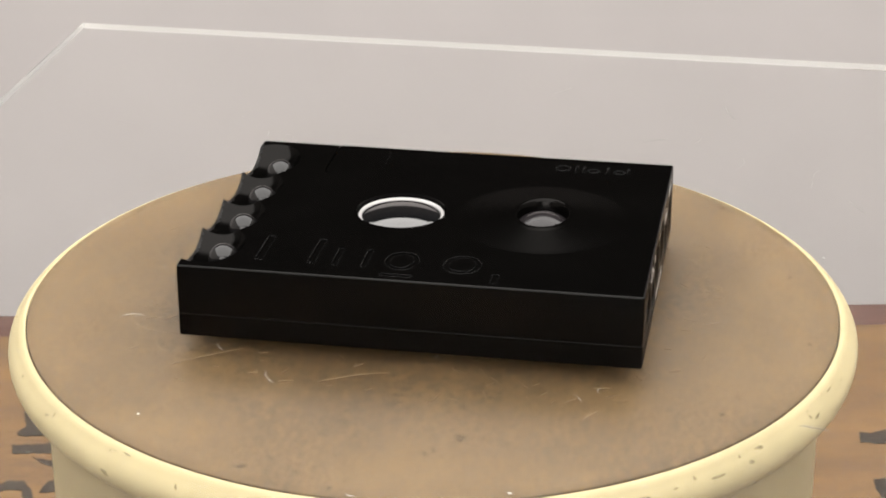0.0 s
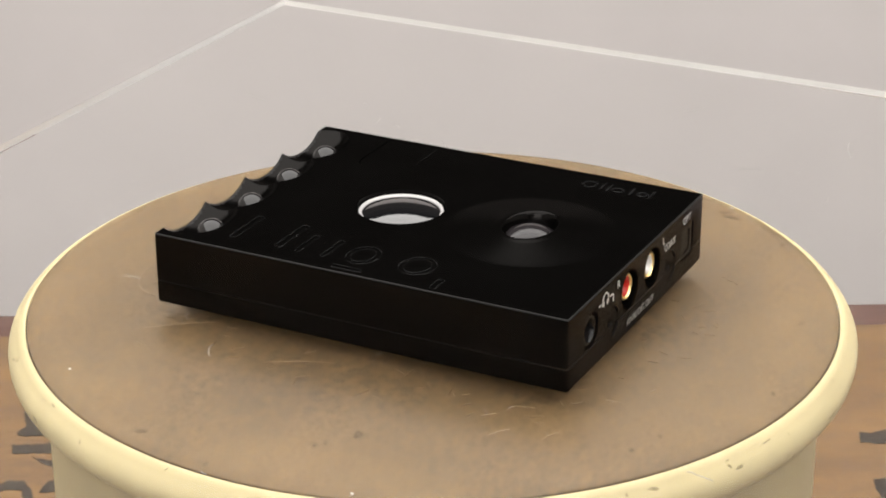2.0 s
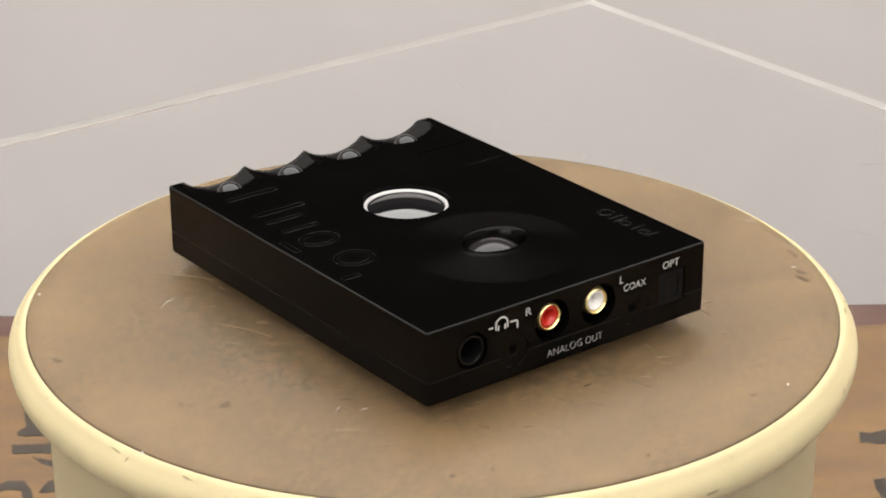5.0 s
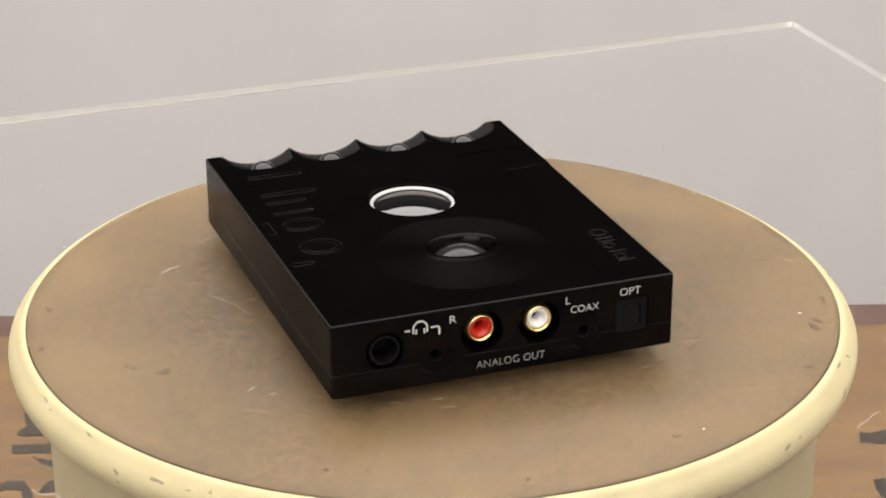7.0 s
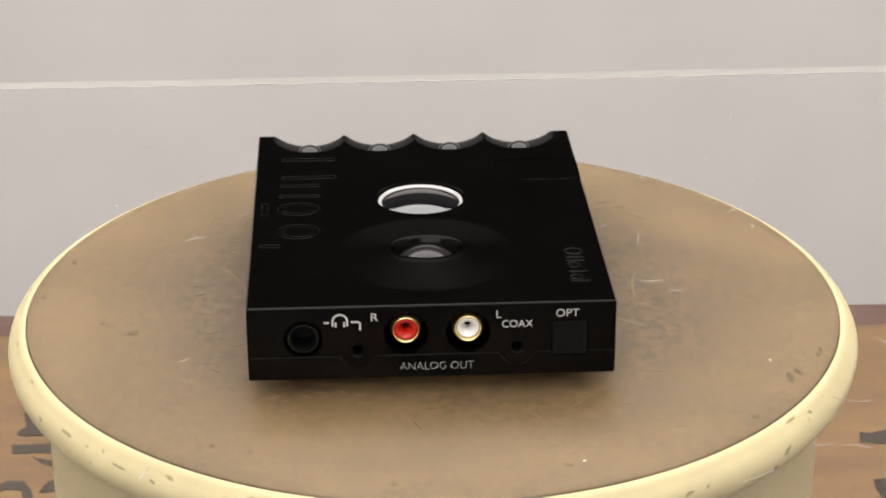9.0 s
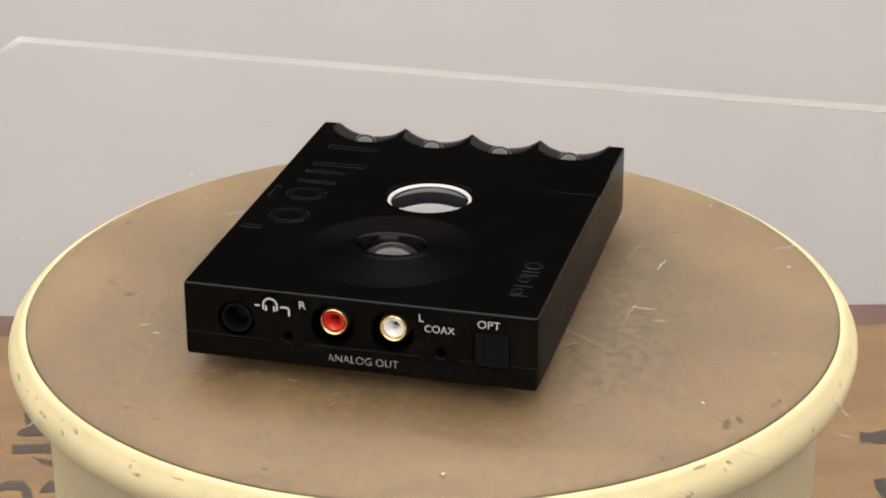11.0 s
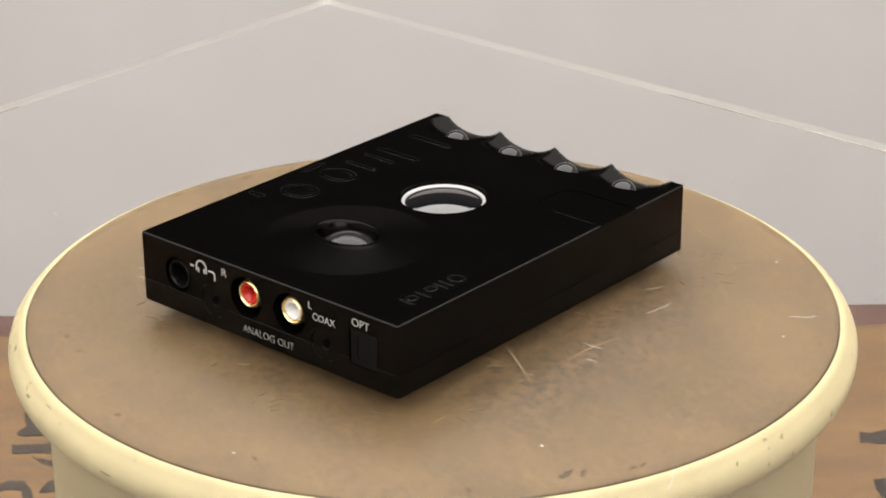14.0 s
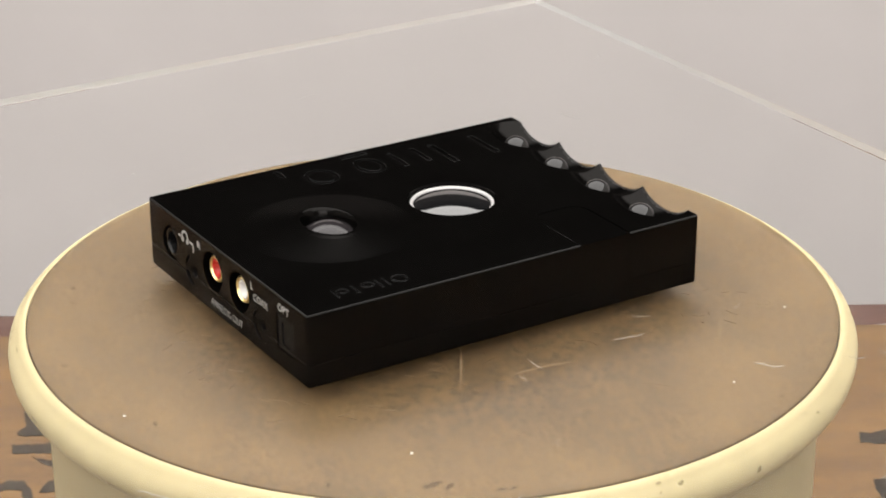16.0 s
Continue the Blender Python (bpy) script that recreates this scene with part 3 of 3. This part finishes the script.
EMBLEM_BARS = ((-0.0416, -0.0250, 0.0424, 0.0446), (-0.0416, -0.0250, 0.0274, 0.0296), (-0.0420, -0.0300, 0.0210, 0.0228), (-0.0420, -0.0300, 0.0128, 0.0145),
               (-0.0470, -0.0452, -0.0010, 0.0080), (-0.0470, -0.0412, -0.0245, -0.0226))
EMBLEM_OVALS = ((-0.0362, 0.0036, 0.0062, 0.0048, 0.0016), (-0.0360, -0.0134, 0.0061, 0.0053, 0.0016), (0.0412, -0.0318, 0.0026, 0.0024, 0.0007), (0.0404, -0.0412, 0.0018, 0.0020, 0.0007), (0.0404, -0.0492, 0.0018, 0.0019, 0.0007))
SMALL_BARS = tuple((0.0386, 0.0438, y, y + 0.0007) for y in (-0.0363, -0.0386, -0.0459, -0.0522))


def emblem_cutters():
    """Sunk marks along two sides of the top, drawn as plain bars and ovals."""
    z0, z1 = Z1 - 0.00030, Z1 + 0.001
    out = [prism(rounded(*b, 0.0003, 2), z0, z1) for b in EMBLEM_BARS + SMALL_BARS]
    out += [ring_outline(*o, z0, z1) for o in EMBLEM_OVALS]
    return joined(out)


def thin_loop(points, r=0.00006, z=0.0):
    """A fine round bead that follows a closed outline."""
    bm = bmesh.new()
    n, m = len(points), 5
    rings = []
    for i in range(n):
        (xa, ya), (x, y), (xb, yb) = points[i - 1], points[i], points[(i + 1) % n]
        dx, dy = xb - xa, yb - ya
        l = math.hypot(dx, dy) or 1
        rings.append([bm.verts.new((x - dy / l * r * math.cos(2 * math.pi * k / m), y + dx / l * r * math.cos(2 * math.pi * k / m), z + r * math.sin(2 * math.pi * k / m))) for k in range(m)])
    for a, b in zip(rings, rings[1:] + rings[:1]):
        for k in range(m):
            bm.faces.new((a[k], a[(k + 1) % m], b[(k + 1) % m], b[k]))
    bmesh.ops.recalc_face_normals(bm, faces=bm.faces[:])
    return bm


def oval(cx, cy, rx, ry, n=32):
    return [(cx + rx * math.cos(2 * math.pi * i / n), cy + ry * math.sin(2 * math.pi * i / n)) for i in range(n)]


MOUND_R, MOUND_H, CRATER = 0.0252, 0.0022, (0.0107, 0.0079)


def mound_mesh():
    """A low raised collar with an oval crater for the volume ball."""
    bm = bmesh.new()
    n = 96
    prof = [(0.0, -0.02), (0.0, 0.0)] + [(k / 16, (k / 16) ** 1.05) for k in range(1, 15)] + [(0.93, 0.955), (0.97, 0.985), (1.0, 0.985), (1.03, 0.94), (1.06, 0.84), (1.12, 0.45), (1.17, 0.0), (1.21, -0.6), (1.23, -1.4)]
    rings = []
    for k, h in prof:
        ring = []
        for i in range(n):
            a = 2 * math.pi * i / n
            c = CRATER[0] * CRATER[1] / math.hypot(CRATER[1] * math.cos(a), CRATER[0] * math.sin(a))
            r = MOUND_R + (c - MOUND_R) * min(k, 1) - max(k - 1, 0) * 0.007
            ring.append(bm.verts.new((r * math.cos(a), r * math.sin(a), h * MOUND_H)))
        rings.append(ring)
    for a, b in zip(rings, rings[1:]):
        for i in range(n):
            j = (i + 1) % n
            bm.faces.new((a[i], a[j], b[j], b[i]))
    bmesh.ops.recalc_face_normals(bm, faces=bm.faces[:])
    return bm


def build_device():
    d = thing("headphone_amplifier", "matt black aluminium headphone amplifier lying on the clear sheet", "amplifier")
    scoops = [ball((x, L2 - 0.0055, Z1 + 0.0042), 1.0, (0.0150, 0.0109, 0.0092), 64, 40) for x in SCOOP_X]
    cover_gap = prism(rounded(0.0238, 0.0600, 0.0230, 0.0404, 0.0048, 6), 0.002, Z1 + 0.004)
    cuts = front_cutters() + scoops + [
        moved(lathe([(0, 0), (0.0133, 0), (0.0133, 0.01), (0, 0.01)], 72), Matrix.Translation((*WINDOW, Z1 - 0.0048))),
        moved(lathe([(0, 0), (0.0130, 0), (0.0130, 0.020), (0, 0.020)], 56), Matrix.Translation((*DIAL, Z1 - 0.0140))),
        cover_gap, emblem_cutters()]
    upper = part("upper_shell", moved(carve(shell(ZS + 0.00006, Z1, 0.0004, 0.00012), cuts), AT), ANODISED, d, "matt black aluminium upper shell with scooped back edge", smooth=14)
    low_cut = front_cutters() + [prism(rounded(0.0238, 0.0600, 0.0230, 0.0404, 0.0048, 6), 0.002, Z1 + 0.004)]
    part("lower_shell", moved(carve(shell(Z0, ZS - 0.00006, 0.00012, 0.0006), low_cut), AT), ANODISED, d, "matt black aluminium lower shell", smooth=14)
    # bevel faces get a paler, glossier copy of the shell, for edge highlights
    for ob in d.children:
        ob.data.materials.append(CHAMFER)
        for f in ob.data.polygons:
            if 0.25 < abs(f.normal.z) < 0.96 and (abs(f.center.x - DX) > W2 - 0.0007 or abs(f.center.y - DY) > L2 - 0.0007) and f.center.z > 0.004 and not (f.center.z < 0.012 and f.center.x - DX > W2 - 0.001):
                f.material_index = 1
    g = 0.00022
    cover = prism([(min(x, W2 - 0.00005), y) for x, y in rounded(0.0238 + g, 0.0600, 0.0230 + g * 0.4, 0.0404 - g * 1.6, 0.0046, 6)], 0.0021, Z1 - 0.0001)
    bmesh.ops.remove_doubles(cover, verts=cover.verts[:], dist=1e-6)
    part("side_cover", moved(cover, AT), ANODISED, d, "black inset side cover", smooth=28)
    for x in (-0.040, 0.040):
        for y in (-0.055, 0.055):
            part("foot", moved(lathe([(0, 0), (0.0036, 0), (0.004, 0.0004), (0.004, Z0 + 0.0002), (0, Z0 + 0.0002)], 24), AT @ Matrix.Translation((x, y, 0))), RUBBER, d, "round black rubber foot")
    for x in SCOOP_X:
        part("control_ball", moved(ball((0, 0, 0), 0.0044), AT @ Matrix.Translation((x, L2 - 0.0092, Z1 - 0.0044))), SMOKED_DARK, d, "smoked translucent control ball")
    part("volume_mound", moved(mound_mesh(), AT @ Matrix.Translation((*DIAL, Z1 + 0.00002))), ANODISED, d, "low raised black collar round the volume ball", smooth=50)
    part("volume_ball", moved(ball((0, 0, 0), 0.0112, (1, 1, 1), 64, 40), AT @ Matrix.Translation((*DIAL, Z1 - 0.0094))), SMOKED, d, "large smoked translucent volume ball")
    # gloss beads added on the sunk outlines to draw their highlights
    edges = [thin_loop(rounded(*b, 0.0003, 2)) for b in EMBLEM_BARS + SMALL_BARS] + [thin_loop(oval(x, y, rx, ry)) for x, y, rx, ry, st in EMBLEM_OVALS] + [thin_loop(oval(x, y, rx - st, ry - st)) for x, y, rx, ry, st in EMBLEM_OVALS]
    for e in edges:
        part("sunk_mark_edge", moved(e, AT @ Matrix.Translation((0, 0, Z1 - 0.00003))), POLISHED, d)
    # round window
    at_window = AT @ Matrix.Translation((*WINDOW, Z1))
    w = part("window_ring", moved(lathe([(0.0116, -0.0022), (0.0116, -0.0016), (0.0117, -0.0014), (0.0122, -0.0011), (0.0125, -0.0011), (0.0127, -0.0014), (0.0127, -0.0046), (0.0116, -0.0046)], 96, closed=True), at_window), RING, d, "pale polished window ring")
    dome, slope = [(0.0116, -0.0046), (0.0116, -0.0016)], radians(20)
    for i in range(1, 19):
        a = slope * (1 - i / 18)
        dome.append((0.0116 * math.sin(a) / math.sin(slope), -0.0015 + 0.0116 / math.sin(slope) * (math.cos(a) - math.cos(slope))))
    dome[-1] = (0, dome[-1][1])
    part("window_lens", moved(lathe(dome + [(0, -0.0046)], 96), at_window), LENS, w, "dark domed window lens")
    # gloss bead added along the cover's front edge as its highlight
    path = [(W2 - 0.0002, 0.0230), (0.0430, 0.0230), (0.0370, 0.0230), (0.0310, 0.0230)]
    part("cover_edge", moved(thin_loop(path + path[-2:0:-1], 0.00007), AT @ Matrix.Translation((0, 0, Z1 - 0.00002))), POLISHED, d)
    # sockets of the front face
    j = part("headphone_jack", moved(lathe([(0.0032, -0.008), (0.0032, -0.0012), (0.0036, -0.0004), (0.0042, -0.0004), (0.0046, -0.0010), (0.0046, -0.008)], 48, closed=True), FRONT @ Matrix.Translation((*JACK, 0))), RIM_PLASTIC, d, "black large headphone jack")
    part("bore", moved(lathe([(0, -0.0084), (0.0031, -0.0084), (0.0031, -0.0076), (0, -0.0076)], 32), FRONT @ Matrix.Translation((*JACK, 0))), BLACK_HOLE, j)
    for c, label in ((MINI, "small black headphone jack"), (COAX, "small black coaxial jack")):
        j = part("mini_jack", moved(lathe([(0.0016, -0.007), (0.0016, -0.0010), (0.0017, -0.0006), (0.0020, -0.0005), (0.0021, -0.0010), (0.0021, -0.007)], 40, closed=True), FRONT @ Matrix.Translation((*c, 0))), RIM_PLASTIC, d, label)
        part("bore", moved(lathe([(0, -0.0074), (0.00155, -0.0074), (0.00155, -0.0066), (0, -0.0066)], 24), FRONT @ Matrix.Translation((*c, 0))), BLACK_HOLE, j)
    for c, mat, word in ((RCA, RED, "red"), (RCA2, WHITE, "white")):
        j = part("phono_socket", moved(lathe([(0.0031, -0.0098), (0.0031, -0.0050), (0.0032, -0.0044), (0.0035, -0.0041), (0.0039, -0.0044), (0.0042, -0.0055), (0.0042, -0.0098)], 48, closed=True), FRONT @ Matrix.Translation((c[0], c[1] + 0.0006, 0.0032))), GOLD, d, "gold-plated phono socket with a %s insert" % word)
        part("insert", moved(lathe([(0.0010, -0.0095), (0.0010, -0.0066), (0.0014, -0.0058), (0.0020, -0.0049), (0.0025, -0.0045), (0.0029, -0.0046), (0.00305, -0.0050), (0.00305, -0.0095)], 40, closed=True), FRONT @ Matrix.Translation((c[0], c[1] + 0.0006, 0.0032))), mat, j, "%s plastic insert" % word)
        part("bore", moved(lathe([(0, -0.0099), (0.00098, -0.0099), (0.00098, -0.0086), (0, -0.0086)], 20), FRONT @ Matrix.Translation((c[0], c[1] + 0.0006, 0.0032))), BLACK_HOLE, j)
    o = part("optical_socket", moved(carve(box(OPT[0] + 0.0003, OPT[1] - 0.0003, OPT[2] + 0.0003, OPT[3] - 0.0003, -0.0012, -0.0003, 0.0001, 1), [prism(rounded(0.0345, 0.0398, 0.0078, 0.0150, 0.0012), -0.0009, 0.001)]), FRONT), BLACK_PLASTIC, d, "square black optical socket")
    part("shutter", moved(prism(rounded(0.0348, 0.0395, 0.0081, 0.0147, 0.0010), -0.0010, -0.00055), FRONT), BLACK_PLASTIC, o)
    # printed words
    for text, b in (("OPT", (0.0332, 0.0394, 0.0177, 0.0199)), ("COAX", (0.0187, 0.0270, 0.0149, 0.0170)), ("L", (0.0172, 0.0185, 0.0178, 0.0199)),
                    ("R", (-0.0163, -0.0144, 0.0177, 0.0199)), ("ANALOG OUT", (-0.0086, 0.0112, 0.0030, 0.0051))):
        part("lettering", moved(lettering(text, *b, weight=-0.03 if len(text) > 6 else -0.006), FRONT), INK, d, "white printed lettering", smooth=0)
    arc = []
    for i in range(25):
        a = radians(180 * i / 24)
        arc.append((-0.0246 + 0.0022 * math.cos(a), 0.0178 + 0.0022 * math.sin(a)))
    for i in range(24, -1, -1):
        a = radians(180 * i / 24)
        arc.append((-0.0246 + 0.0017 * math.cos(a), 0.0178 + 0.0017 * math.sin(a)))
    th = 0.00006
    icon = [prism(arc, -th, th), box(-0.0260, -0.0255, 0.0161, 0.0176, -th, th), box(-0.0237, -0.0232, 0.0161, 0.0176, -th, th),
            box(-0.0268, -0.0263, 0.0164, 0.0178, -th, th), box(-0.0229, -0.0224, 0.0164, 0.0178, -th, th)]
    part("headphone_symbol", moved(joined(icon), FRONT), INK, d, "white printed headphone symbol", smooth=0)
    part("printed_dash", moved(box(-0.0290, -0.0275, 0.0172, 0.0177, -th, th), FRONT), INK, d)
    part("printed_bracket", moved(prism([(-0.0217, 0.0173), (-0.0217, 0.0178), (-0.0196, 0.0178), (-0.0190, 0.0172), (-0.0190, 0.0151), (-0.0195, 0.0151), (-0.0195, 0.0170), (-0.0198, 0.0173)], -th, th), FRONT), INK, d)
    return d


device = build_device()

# ---- movement: stand, sheet and device turn together ----


def turn(t):
    return 79.80 - 8.46 * t - 0.0106 * t * t


def motions():
    rows = [(t, pose(0, 0, 0, 0, 0, turn(t))) for t in range(17)]
    for ob in (stand, sheet, device):
        walk(ob, rows)


motions()
